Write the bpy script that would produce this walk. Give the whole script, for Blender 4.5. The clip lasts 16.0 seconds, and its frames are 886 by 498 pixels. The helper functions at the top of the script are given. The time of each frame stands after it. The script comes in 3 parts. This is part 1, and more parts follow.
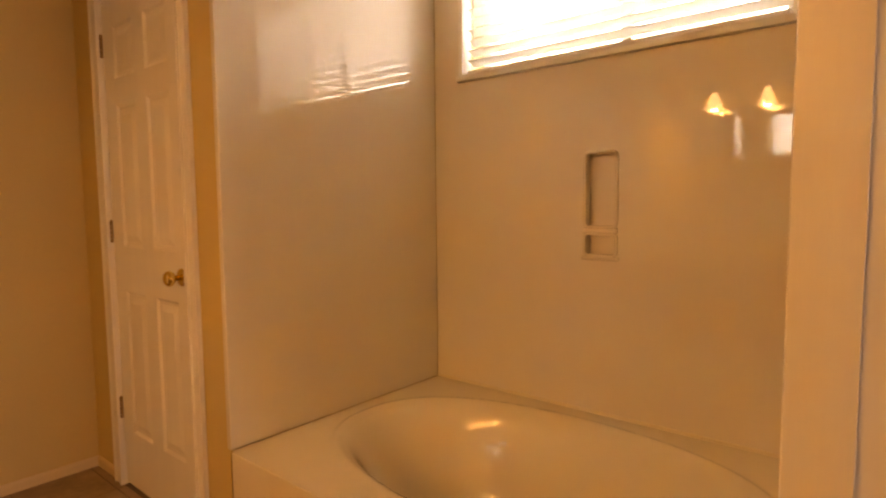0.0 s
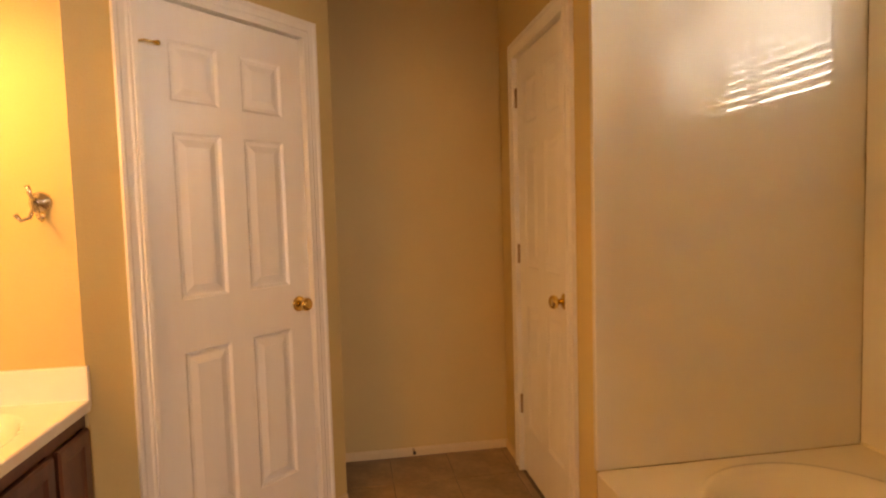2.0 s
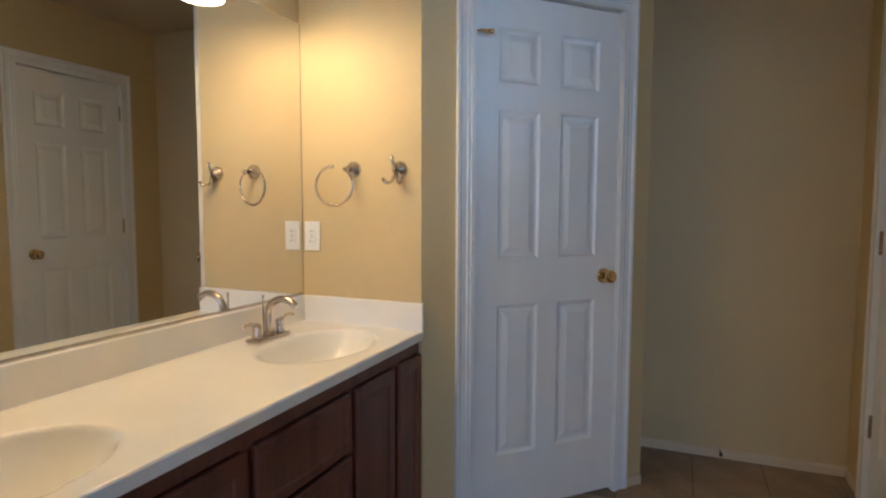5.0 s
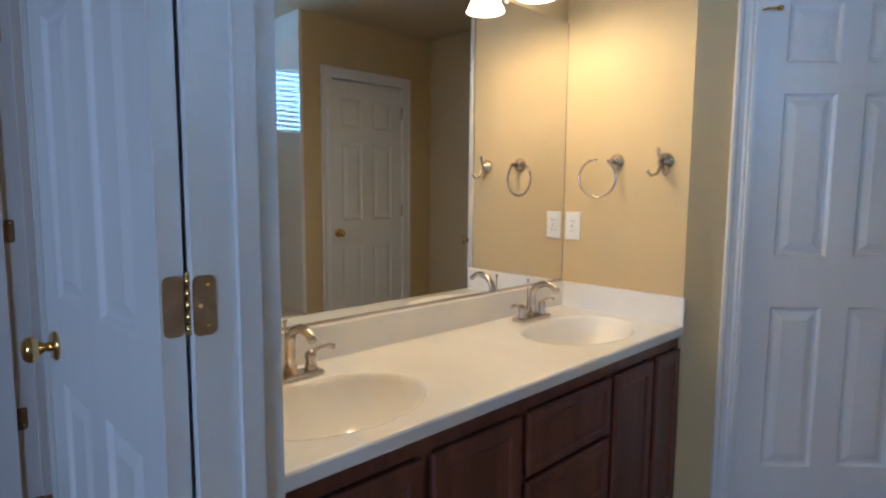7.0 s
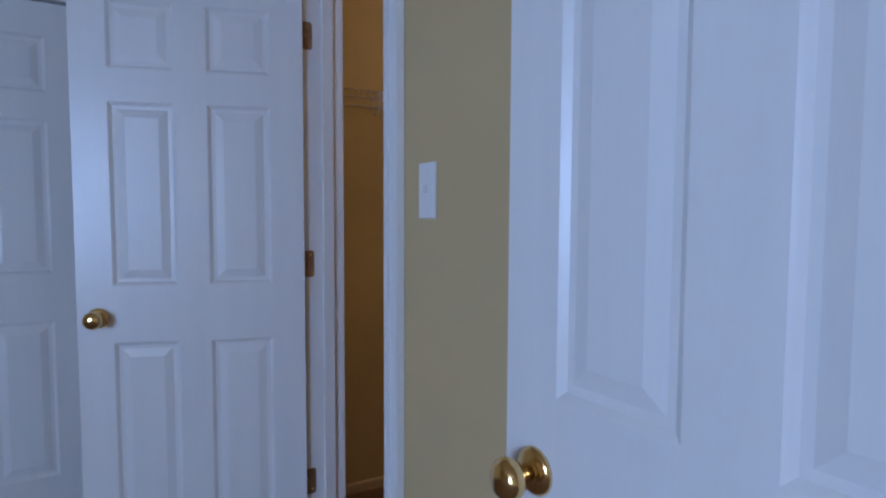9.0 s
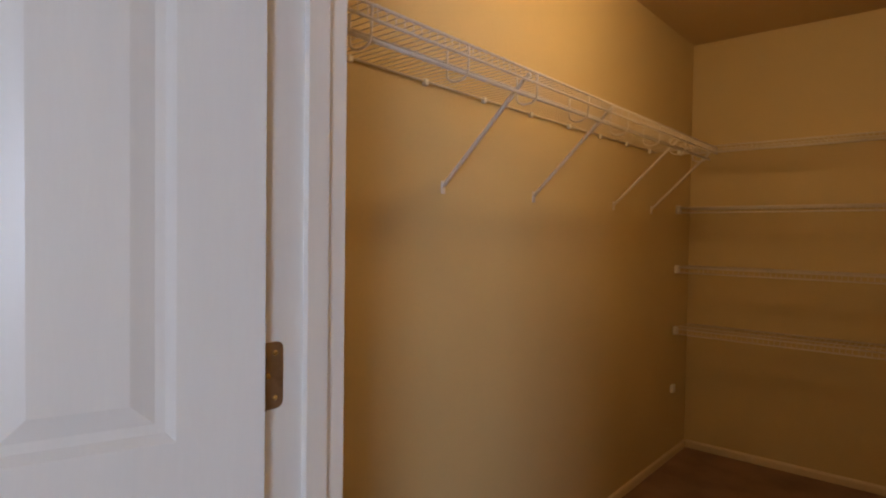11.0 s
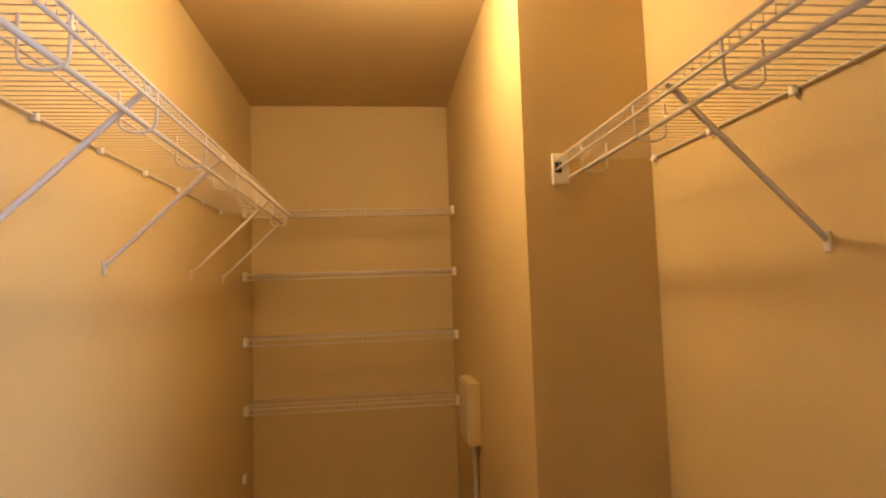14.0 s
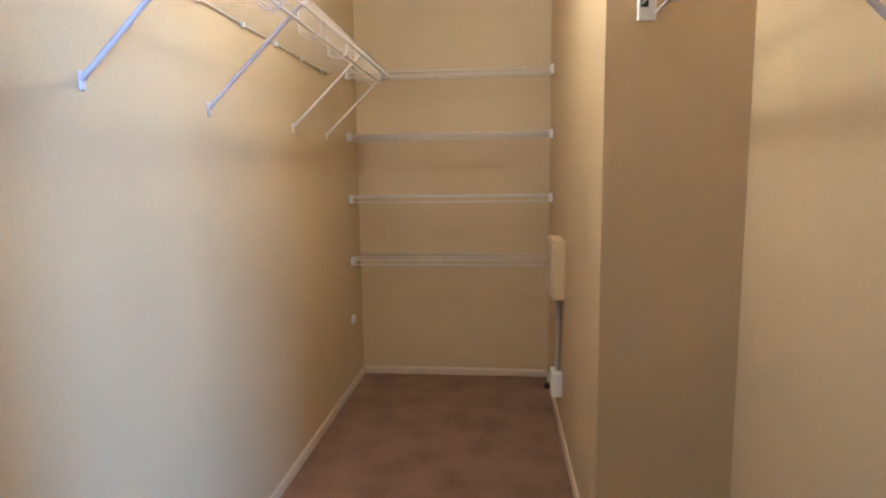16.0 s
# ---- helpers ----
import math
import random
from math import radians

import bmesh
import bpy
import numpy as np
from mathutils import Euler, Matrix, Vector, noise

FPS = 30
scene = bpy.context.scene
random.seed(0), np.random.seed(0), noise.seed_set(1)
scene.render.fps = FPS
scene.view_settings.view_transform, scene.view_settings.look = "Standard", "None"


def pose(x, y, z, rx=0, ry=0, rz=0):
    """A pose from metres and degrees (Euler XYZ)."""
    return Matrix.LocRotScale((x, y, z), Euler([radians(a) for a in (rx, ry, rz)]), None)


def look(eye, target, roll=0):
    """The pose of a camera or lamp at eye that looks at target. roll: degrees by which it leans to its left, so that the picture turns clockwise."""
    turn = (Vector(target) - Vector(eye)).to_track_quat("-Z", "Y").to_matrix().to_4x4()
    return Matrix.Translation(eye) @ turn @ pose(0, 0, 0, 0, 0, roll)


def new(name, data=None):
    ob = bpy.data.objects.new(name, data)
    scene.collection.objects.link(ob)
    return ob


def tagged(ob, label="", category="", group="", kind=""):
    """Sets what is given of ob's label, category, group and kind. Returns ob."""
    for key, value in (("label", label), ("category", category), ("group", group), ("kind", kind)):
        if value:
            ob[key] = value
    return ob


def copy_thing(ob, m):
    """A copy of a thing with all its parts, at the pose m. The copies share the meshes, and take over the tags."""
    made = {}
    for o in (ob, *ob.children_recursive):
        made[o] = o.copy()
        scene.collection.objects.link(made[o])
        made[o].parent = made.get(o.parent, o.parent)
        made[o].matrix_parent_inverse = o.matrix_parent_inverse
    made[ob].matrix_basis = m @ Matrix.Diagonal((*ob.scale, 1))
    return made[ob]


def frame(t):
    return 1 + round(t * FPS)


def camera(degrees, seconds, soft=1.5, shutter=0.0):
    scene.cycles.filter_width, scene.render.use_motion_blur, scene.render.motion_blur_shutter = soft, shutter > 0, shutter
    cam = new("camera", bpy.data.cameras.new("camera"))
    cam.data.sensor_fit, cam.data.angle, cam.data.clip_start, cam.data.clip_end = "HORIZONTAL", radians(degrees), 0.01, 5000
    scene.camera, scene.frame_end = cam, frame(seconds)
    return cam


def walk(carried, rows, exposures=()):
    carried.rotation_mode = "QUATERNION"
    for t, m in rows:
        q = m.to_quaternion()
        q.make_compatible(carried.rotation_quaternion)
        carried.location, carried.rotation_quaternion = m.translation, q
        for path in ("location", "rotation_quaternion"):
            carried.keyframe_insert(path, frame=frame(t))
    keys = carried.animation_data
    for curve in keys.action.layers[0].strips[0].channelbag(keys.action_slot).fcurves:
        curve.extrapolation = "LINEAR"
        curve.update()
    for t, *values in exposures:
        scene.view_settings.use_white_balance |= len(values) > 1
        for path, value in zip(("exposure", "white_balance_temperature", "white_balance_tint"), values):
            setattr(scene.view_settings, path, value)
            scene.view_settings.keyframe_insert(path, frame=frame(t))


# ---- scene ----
cam = camera(75.5, 16.0, soft=2.2)
PATH = [
    (0, (0.545, -0.004, 1.198), (2.075, 1.275, 1.036), -0.58),
    (0.5, (0.654, -0.099, 1.228), (2.011, 1.350, 0.987), -1.85),
    (1, (0.694, -0.102, 1.252), (1.752, 1.581, 1.042), -2.28),
    (1.5, (0.651, -0.104, 1.275), (1.388, 1.748, 1.114), -2.28),
    (2, (0.680, -0.126, 1.306), (0.994, 1.845, 1.177), -1.64),
    (2.5, (0.752, -0.078, 1.294), (0.643, 1.916, 1.188), -1.75),
    (3, (0.801, -0.051, 1.253), (0.361, 1.898, 1.177), -1.95),
    (3.5, (0.711, -0.067, 1.254), (0.148, 1.849, 1.155), -1.54),
    (3.7, (0.676, -0.093, 1.255), (0.096, 1.818, 1.144), -1.10),
    (6, (0.795, -0.233, 1.221), (-0.237, 1.470, 1.035), 0.14),
    (6.5, (0.769, -0.280, 1.252), (-0.450, 1.292, 1.047), 0.20),
    (7, (0.741, -0.326, 1.262), (-0.691, 1.055, 1.054), 0.39),
    (7.5, (0.638, -0.448, 1.287), (-0.939, 0.764, 1.083), 0.52),
    (8, (0.396, -0.569, 1.287), (-1.255, 0.546, 1.115), 0.86),
    (8.5, (0.186, -0.580, 1.256), (-1.536, 0.427, 1.124), 0.28),
    (8.7, (0.069, -0.550, 1.258), (-1.681, 0.411, 1.130), 0.31),
    (9.7, (-0.560, -0.585, 1.262), (-2.200, 0.555, 1.165), 0.20),
    (10.8, (-1.272, -0.416, 1.276), (-2.666, 1.017, 1.216), 0.92),
    (11, (-1.339, -0.424, 1.280), (-2.651, 1.085, 1.229), 0.81),
    (11.5, (-1.460, -0.419, 1.284), (-2.502, 1.288, 1.299), 0.74),
    (12, (-1.597, -0.290, 1.320), (-2.378, 1.550, 1.398), 0.42),
    (12.5, (-1.690, -0.223, 1.330), (-2.169, 1.712, 1.496), -0.55),
    (13, (-1.783, -0.143, 1.359), (-1.913, 1.843, 1.565), -2.22),
    (13.5, (-1.825, -0.135, 1.361), (-1.665, 1.848, 1.572), -2.30),
    (14, (-1.787, -0.162, 1.336), (-1.558, 1.820, 1.481), -1.86),
    (14.5, (-1.809, -0.199, 1.290), (-1.505, 1.777, 1.325), -1.63),
    (15, (-1.816, -0.226, 1.271), (-1.533, 1.750, 1.158), -1.28),
    (15.5, (-1.752, -0.230, 1.243), (-1.630, 1.755, 1.034), -0.46),
    (16, (-1.643, -0.224, 1.222), (-1.842, 1.749, 0.969), -0.72),
]
EXPOSURES = ((0, 0.45, 24000, 45), (1.5, 0.60, 20000, 44), (2.5, 0.55, 13000, 25), (3.5, 0.10, 7500, 14), (6, -0.05, 4800, 6), (7, -0.05, 4700, 8),
             (8.5, 0.50, 4700, 12), (11, 1.3, 6500, 14), (12.5, 2.2, 10000, 23), (13.5, 2.4, 8600, 17), (14.5, 2.5, 4900, 10), (16, 2.9, 3800, 8))
walk(cam, [(t, look(eye, target, roll)) for t, eye, target, roll in PATH], EXPOSURES)

# ---- light ----
world = bpy.data.worlds.new("world")
scene.world = world
world.use_nodes = True
sky = world.node_tree.nodes.new("ShaderNodeTexSky")
sky.sky_type, sky.sun_disc, sky.sun_elevation, sky.sun_rotation = "NISHITA", False, radians(50), radians(60)
bg = world.node_tree.nodes["Background"]
bg.inputs[1].default_value = 0.12
world.node_tree.links.new(sky.outputs[0], bg.inputs[0])


def lamp(name, kind, m, energy, color, size=0.1, size_y=None):
    data = bpy.data.lights.new(name, kind)
    data.energy, data.color = energy, color
    if kind == "AREA":
        data.shape, data.size, data.size_y = "RECTANGLE", size, size_y or size
    elif kind == "POINT":
        data.shadow_soft_size = size
    ob = new(name, data)
    ob.matrix_world = m
    return ob


SKYCOL = (0.68, 0.79, 1.0)
BULB = (1.0, 0.67, 0.31)
sun = bpy.data.lights.new("sun", "SUN")
sun.energy, sun.angle, sun.color = 2.0, radians(0.6), (1, 0.95, 0.88)
sun_ob = new("sun", sun)
sun_ob.matrix_world = look((0, 0, 6), (0.9, -1.2, 4.2))
# daylight in the bedroom window's opening
lamp("bedroom_daylight", "AREA", look((1.45, -3.93, 1.45), (0.2, 0, 1.2)), 48, SKYCOL, 1.35, 1.45)
LAMPS = (0.56, 0.94, 1.32)
for y in LAMPS:
    lamp("vanity_bulb_light", "POINT", pose(-0.51, y, 1.932), 9.5, BULB, 0.025)
lamp("closet_lamp_light", "POINT", pose(-1.75, 1.42, 2.31), 5.8, BULB, 0.06)


# ---- materials ----
def material(name, color, rough=0.5, metal=0.0, vary=0.08, scale=6.0, fine=90.0, bump=0.1, coat=0.0, spec=0.5, stretch=(1, 1, 1), dist=0.002):
    m = bpy.data.materials.new(name)
    m.use_nodes = True
    n, l = m.node_tree.nodes, m.node_tree.links
    b = n["Principled BSDF"]
    b.inputs["Roughness"].default_value, b.inputs["Metallic"].default_value = rough, metal
    b.inputs["Coat Weight"].default_value = coat
    b.inputs["Specular IOR Level"].default_value = spec
    co = n.new("ShaderNodeTexCoord")
    mp = n.new("ShaderNodeMapping")
    mp.inputs["Scale"].default_value = stretch
    l.new(co.outputs["Object"], mp.inputs[0])
    big, small = n.new("ShaderNodeTexNoise"), n.new("ShaderNodeTexNoise")
    for t, s in ((big, scale), (small, fine)):
        t.inputs["Scale"].default_value, t.inputs["Detail"].default_value = s, 4
        l.new(mp.outputs[0], t.inputs["Vector"])
    add = n.new("ShaderNodeMath")
    add.operation = "MULTIPLY_ADD"
    add.inputs[1].default_value = 0.4
    l.new(small.outputs[0], add.inputs[0])
    l.new(big.outputs[0], add.inputs[2])
    ramp = n.new("ShaderNodeValToRGB")
    ramp.color_ramp.elements[0].position, ramp.color_ramp.elements[1].position = 0.4, 1.0
    lo, hi = 1 - vary, 1 + vary
    ramp.color_ramp.elements[0].color = (*[min(1, c * lo) for c in color], 1)
    ramp.color_ramp.elements[1].color = (*[min(1, c * hi) for c in color], 1)
    l.new(add.outputs[0], ramp.inputs[0])
    l.new(ramp.outputs[0], b.inputs["Base Color"])
    if bump:
        bp = n.new("ShaderNodeBump")
        bp.inputs["Strength"].default_value, bp.inputs["Distance"].default_value = bump, dist
        l.new(small.outputs[0], bp.inputs["Height"])
        l.new(bp.outputs[0], b.inputs["Normal"])
    return m


def glow(name, color, strength):
    m = bpy.data.materials.new(name)
    m.use_nodes = True
    b = m.node_tree.nodes["Principled BSDF"]
    b.inputs["Base Color"].default_value = (*color, 1)
    b.inputs["Emission Color"].default_value = (*color, 1)
    b.inputs["Emission Strength"].default_value = strength
    return m


PAINT = material("tan wall paint", (0.57, 0.44, 0.225), 0.62, vary=0.05, scale=2.5, fine=160, bump=0.35)
CEIL = material("tan ceiling paint", (0.58, 0.45, 0.27), 0.9, vary=0.05, scale=3, fine=120, bump=0.5)
WHITE = material("white semi-gloss paint", (0.78, 0.77, 0.75), 0.3, vary=0.03, scale=3, fine=40, bump=0.06, stretch=(6, 6, 0.6))
SURROUND = material("glossy white acrylic", (0.80, 0.76, 0.70), 0.03, vary=0.03, scale=1.5, fine=8, bump=0, coat=0.9, spec=0.7)
TUBMAT = material("almond acrylic", (0.80, 0.74, 0.62), 0.14, vary=0.03, scale=2, fine=10, bump=0.02, coat=0.3)
MARBLE = material("white cultured marble", (0.82, 0.79, 0.74), 0.18, vary=0.04, scale=5, fine=30, bump=0.02, coat=0.3)
CHERRY = material("dark cherry wood", (0.125, 0.042, 0.026), 0.38, vary=0.45, scale=5, fine=60, bump=0.12, stretch=(4, 4, 0.5), coat=0.15)
NICKEL = material("brushed nickel", (0.55, 0.50, 0.46), 0.26, 1.0, vary=0.08, scale=20, fine=200, bump=0.03)
BRASS = material("polished brass", (0.80, 0.58, 0.25), 0.16, 1.0, vary=0.06, scale=20, fine=200, bump=0.02)
BRONZE = material("aged brass hinge", (0.36, 0.25, 0.15), 0.42, 0.8, vary=0.25, scale=30, fine=200, bump=0.1)
PLASTIC = material("white plastic", (0.80, 0.79, 0.76), 0.35, vary=0.03, scale=10, fine=100, bump=0.02)
WIRE = material("white vinyl-coated wire", (0.68, 0.63, 0.58), 0.35, vary=0.05, scale=10, fine=100, bump=0.03)
DARK = material("dark recess", (0.02, 0.018, 0.015), 0.7, vary=0.2, scale=20)
GREY = material("grey painted steel", (0.55, 0.53, 0.49), 0.5, vary=0.05, scale=8, fine=80, bump=0.05)
TILE = material("brown stone-look floor tile", (0.27, 0.19, 0.125), 0.38, vary=0.4, scale=7, fine=45, bump=0.2)
GROUT = material("brown grout", (0.17, 0.13, 0.10), 0.9, vary=0.2, scale=20)
CARPET = material("brown cut-pile carpet", (0.27, 0.165, 0.105), 0.95, vary=0.3, scale=5, fine=420, bump=0.9, spec=0.1, dist=0.006)
MIRROR = material("mirror silver", (0.86, 0.86, 0.84), 0.01, 1.0, vary=0.0, bump=0)
SHADE = glow("lit frosted glass", (1.0, 0.78, 0.48), 6.0)
DOME = glow("lit closet dome glass", (1.0, 0.76, 0.45), 4.0)
SKYCARD = glow("bright daylight", (0.50, 0.74, 1.0), 22.0)
SKYSOFT = glow("soft daylight", (0.6, 0.78, 1.0), 0.9)
CREAM = material("cream baseboard paint", (0.62, 0.50, 0.33), 0.45, vary=0.06, scale=4, fine=60, bump=0.08)
SLAT = material("white blind slat", (0.84, 0.84, 0.83), 0.4, vary=0.03, scale=8, fine=60, bump=0.03)


# ---- mesh helpers ----
def bx(bm, x0, x1, y0, y1, z0, z1, m=None):
    x0, x1, y0, y1, z0, z1 = min(x0, x1), max(x0, x1), min(y0, y1), max(y0, y1), min(z0, z1), max(z0, z1)
    v = [bm.verts.new((x, y, z)) for z in (z0, z1) for x, y in ((x0, y0), (x1, y0), (x1, y1), (x0, y1))]
    for f in ((3, 2, 1, 0), (4, 5, 6, 7), (0, 1, 5, 4), (1, 2, 6, 5), (2, 3, 7, 6), (3, 0, 4, 7)):
        bm.faces.new([v[i] for i in f])
    if m is not None:
        bmesh.ops.transform(bm, matrix=m, verts=v)
    return v


def box(*a, bevel=0.0, seg=2):
    bm = bmesh.new()
    bx(bm, *a)
    if bevel:
        bmesh.ops.bevel(bm, geom=bm.edges[:], offset=bevel, segments=seg, affect="EDGES", profile=0.5)
    return bm


def tube(bm, pts, r, sides=8, closed=False):
    """A round bar along points; r is one radius or one for each point."""
    pts = [Vector(p) for p in pts]
    rings, n = [], len(pts)
    up = None
    for i, p in enumerate(pts):
        a = pts[(i - 1) % n] if closed or i else pts[0]
        b = pts[(i + 1) % n] if closed or i < n - 1 else pts[-1]
        d = (b - a).normalized()
        if up is None:
            up = d.orthogonal().normalized()
        up = (up - d * up.dot(d)).normalized()
        side = d.cross(up)
        rr = r[i] if isinstance(r, (list, tuple)) else r
        rings.append([bm.verts.new(p + rr * (math.cos(2 * math.pi * k / sides) * up + math.sin(2 * math.pi * k / sides) * side)) for k in range(sides)])
    for i in range(n if closed else n - 1):
        A, B = rings[i], rings[(i + 1) % n]
        for k in range(sides):
            f = bm.faces.new((A[k], A[(k + 1) % sides], B[(k + 1) % sides], B[k]))
            f.smooth = True
    if not closed:
        bm.faces.new(rings[0][::-1])
        bm.faces.new(rings[-1])
    return bm


def lathe(bm, profile, m=Matrix(), sides=20):
    """Turns (radius, height) pairs about the local z axis."""
    rings = [[bm.verts.new(m @ Vector((r * math.cos(2 * math.pi * k / sides), r * math.sin(2 * math.pi * k / sides), z))) for k in range(sides)] for r, z in profile]
    for A, B in zip(rings, rings[1:]):
        for k in range(sides):
            f = bm.faces.new((A[k], A[(k + 1) % sides], B[(k + 1) % sides], B[k]))
            f.smooth = True
    bm.faces.new(rings[0][::-1])
    bm.faces.new(rings[-1])
    return bm


def mesh(name, bm, mat):
    bmesh.ops.recalc_face_normals(bm, faces=bm.faces[:])
    me = bpy.data.meshes.new(name)
    bm.to_mesh(me)
    bm.free()
    me.materials.append(mat)
    return me


def part(name, bm, mat, parent=None, label=""):
    ob = new(name, mesh(name, bm, mat))
    if parent is not None:
        ob.parent = parent
    return tagged(ob, label)


def structure(name, bm, mat, label, category="wall"):
    return tagged(part(name, bm, mat), label, category, kind="structure")


def thing(name, label, category, m=Matrix(), group=""):
    ob = new(name)
    ob.empty_display_size = 0.05
    ob.matrix_world = m
    return tagged(ob, label, category, group)


def bent(name, pts, z0, z1):
    """A prism over a plan polygon."""
    bm = bmesh.new()
    lo, hi = [bm.verts.new((x, y, z0)) for x, y in pts], [bm.verts.new((x, y, z1)) for x, y in pts]
    n = len(pts)
    bm.faces.new(lo[::-1]), bm.faces.new(hi)
    for i in range(n):
        bm.faces.new((lo[i], lo[(i + 1) % n], hi[(i + 1) % n], hi[i]))
    return bm


# ---- the plan ----
H, HEAD, T = 2.44, 2.05, 0.115
CX0, CX1 = -2.020, -1.324      # closet opening
BX0, BX1 = -0.114, 1.410           # double doorway of the bathroom
MX, NX0, END = -0.634, -0.961, 1.693  # mirror wall, vanity's end wall
TX, TY, WX, BACK = 1.490, 1.706, 2.592, 2.879
SL = -2.70                     # bedroom side wall
CL, CR, CB, CF = -2.496, -1.354, 3.190, 1.451  # closet: sides, back, jog
LO, LW = 0.190, 0.715          # linen doorway along the slanted wall
GX = -0.114                    # vanity end wall meets the slanted wall
D45 = Matrix.Translation((GX, END, 0)) @ Matrix.Rotation(radians(46), 4, "Z")  # along the slanted wall

bm = bmesh.new()
bx(bm, SL - T, CX0, 0, T, 0, H), bx(bm, CX0, CX1, 0, T, HEAD, H), bx(bm, CX1, BX0, 0, T, 0, H)
bx(bm, BX0, BX1, 0, T, HEAD, H), bx(bm, BX1, 3.1, 0, T, 0, H)
structure("wall_entry", bm, PAINT, "tan painted wall with the bathroom and closet doorways")
structure("wall_mirror", box(NX0, MX, T, END, 0, H), PAINT, "tan painted wall behind the vanity mirror")
structure("wall_vanity_end", box(NX0, GX, END, END + T, 0, H), PAINT, "tan painted wall at the vanity's end")
bm = bmesh.new()
bx(bm, 0, LO, 0, T, 0, H, D45), bx(bm, LO, LO + LW, 0, T, HEAD, H, D45), bx(bm, LO + LW, 1.05, 0, T, 0, H, D45)
structure("wall_slanted", bm, PAINT, "slanted tan wall with a linen door")
structure("wall_slanted_back", bent("w", ((0.60, 2.50), (0.42, 2.68), (0.42, BACK), (0.32, BACK), (0.32, 2.62), (0.52, 2.42)), 0, H), PAINT, "tan wall behind the slanted door")
structure("wall_back", box(0.0, WX + 0.23, BACK, BACK + T, 0, H), PAINT, "tan painted back wall of the bathroom")
bm = bmesh.new()
bx(bm, TX, TX + T, TY, 1.91, 0, H), bx(bm, TX, TX + T, 1.91, 2.60, HEAD, H), bx(bm, TX, TX + T, 2.60, BACK, 0, H)
structure("wall_toilet_room", bm, PAINT, "tan wall with the toilet room's door")
structure("wall_tub_end", box(TX + T, WX + 0.15, TY + 0.012, TY + T, 0, H), PAINT, "wall at the bathtub's end")
WY0, WY1, WZ0, WZ1 = 0.31, 1.536, 1.741, 2.33
bm = bmesh.new()
bx(bm, WX, WX + 0.15, T, WY0, 0, H), bx(bm, WX, WX + 0.15, WY1, TY + 0.012, 0, H)
bx(bm, WX, WX + 0.15, WY0, WY1, 0, WZ0), bx(bm, WX, WX + 0.15, WY0, WY1, WZ1, H)
structure("wall_window", bm, PAINT, "outer wall with a high window over the tub")
structure("wall_toilet_far", box(WX + 0.15, WX + 0.23, TY + T, BACK, 0, H), PAINT, "plain wall closing the toilet room")
# closet
structure("wall_closet_left", box(CL - T, CL, T, CB + T, 0, H), PAINT, "tan closet wall carrying a wire shelf")
structure("wall_closet_back", box(CL, CR + T, CB, CB + T, 0, H), PAINT, "tan closet back wall with shelves")
structure("wall_closet_right", box(CR, CR + T, CF, CB, 0, H), PAINT, "tan closet wall ending in an outside corner")
structure("wall_closet_jog", box(CR + T, NX0, CF, CF + T, 0, H), PAINT, "short tan closet wall at the jog")
# bedroom shell
bm = bmesh.new()
bx(bm, SL - T, SL, -4.0, -1.10, 0, H), bx(bm, SL - T, SL, -1.10, -0.36, HEAD, H), bx(bm, SL - T, SL, -0.36, 0, 0, H)
structure("wall_bedroom_side", bm, PAINT, "tan bedroom wall with a closed door")
structure("wall_bedroom_far", box(3.0, 3.1, -4.0, 0, 0, H), PAINT, "plain tan bedroom wall")
bm = bmesh.new()
bx(bm, SL - T, 0.7, -4.12, -4.0, 0, H), bx(bm, 2.2, 3.1, -4.12, -4.0, 0, H), bx(bm, 0.7, 2.2, -4.12, -4.0, 0, 0.65), bx(bm, 0.7, 2.2, -4.12, -4.0, 2.2, H)
structure("wall_bedroom_window", bm, PAINT, "bedroom wall with a wide window")
structure("ceiling", box(SL - T, 3.1, -4.12, CB + T, H, H + 0.1), CEIL, "flat tan ceiling", "ceiling")
structure("floor_bedroom", box(SL - T, 3.1, -4.12, 0.06, -0.1, 0), CARPET, "brown carpet of bedroom and closet", "floor")
structure("floor_closet", box(SL - T, NX0 + 0.01, 0.06, CB + T, -0.1, 0), CARPET, "brown carpet on the closet floor", "floor")
floor = structure("floor_bathroom", box(NX0 + 0.01, WX + 0.23, 0.06, CB, -0.1, -0.005), GROUT, "brown tiled bathroom floor", "floor")
structure("backdrop", box(3.5, 3.52, -1.2, 3.2, 0.9, 3.6), SKYCARD, "bright overexposed daylight outside", "sky")
structure("backdrop_bedroom", box(-0.2, 3.0, -4.8, -4.78, 0.2, 3.0), SKYSOFT, "bright daylight outside the bedroom", "sky")


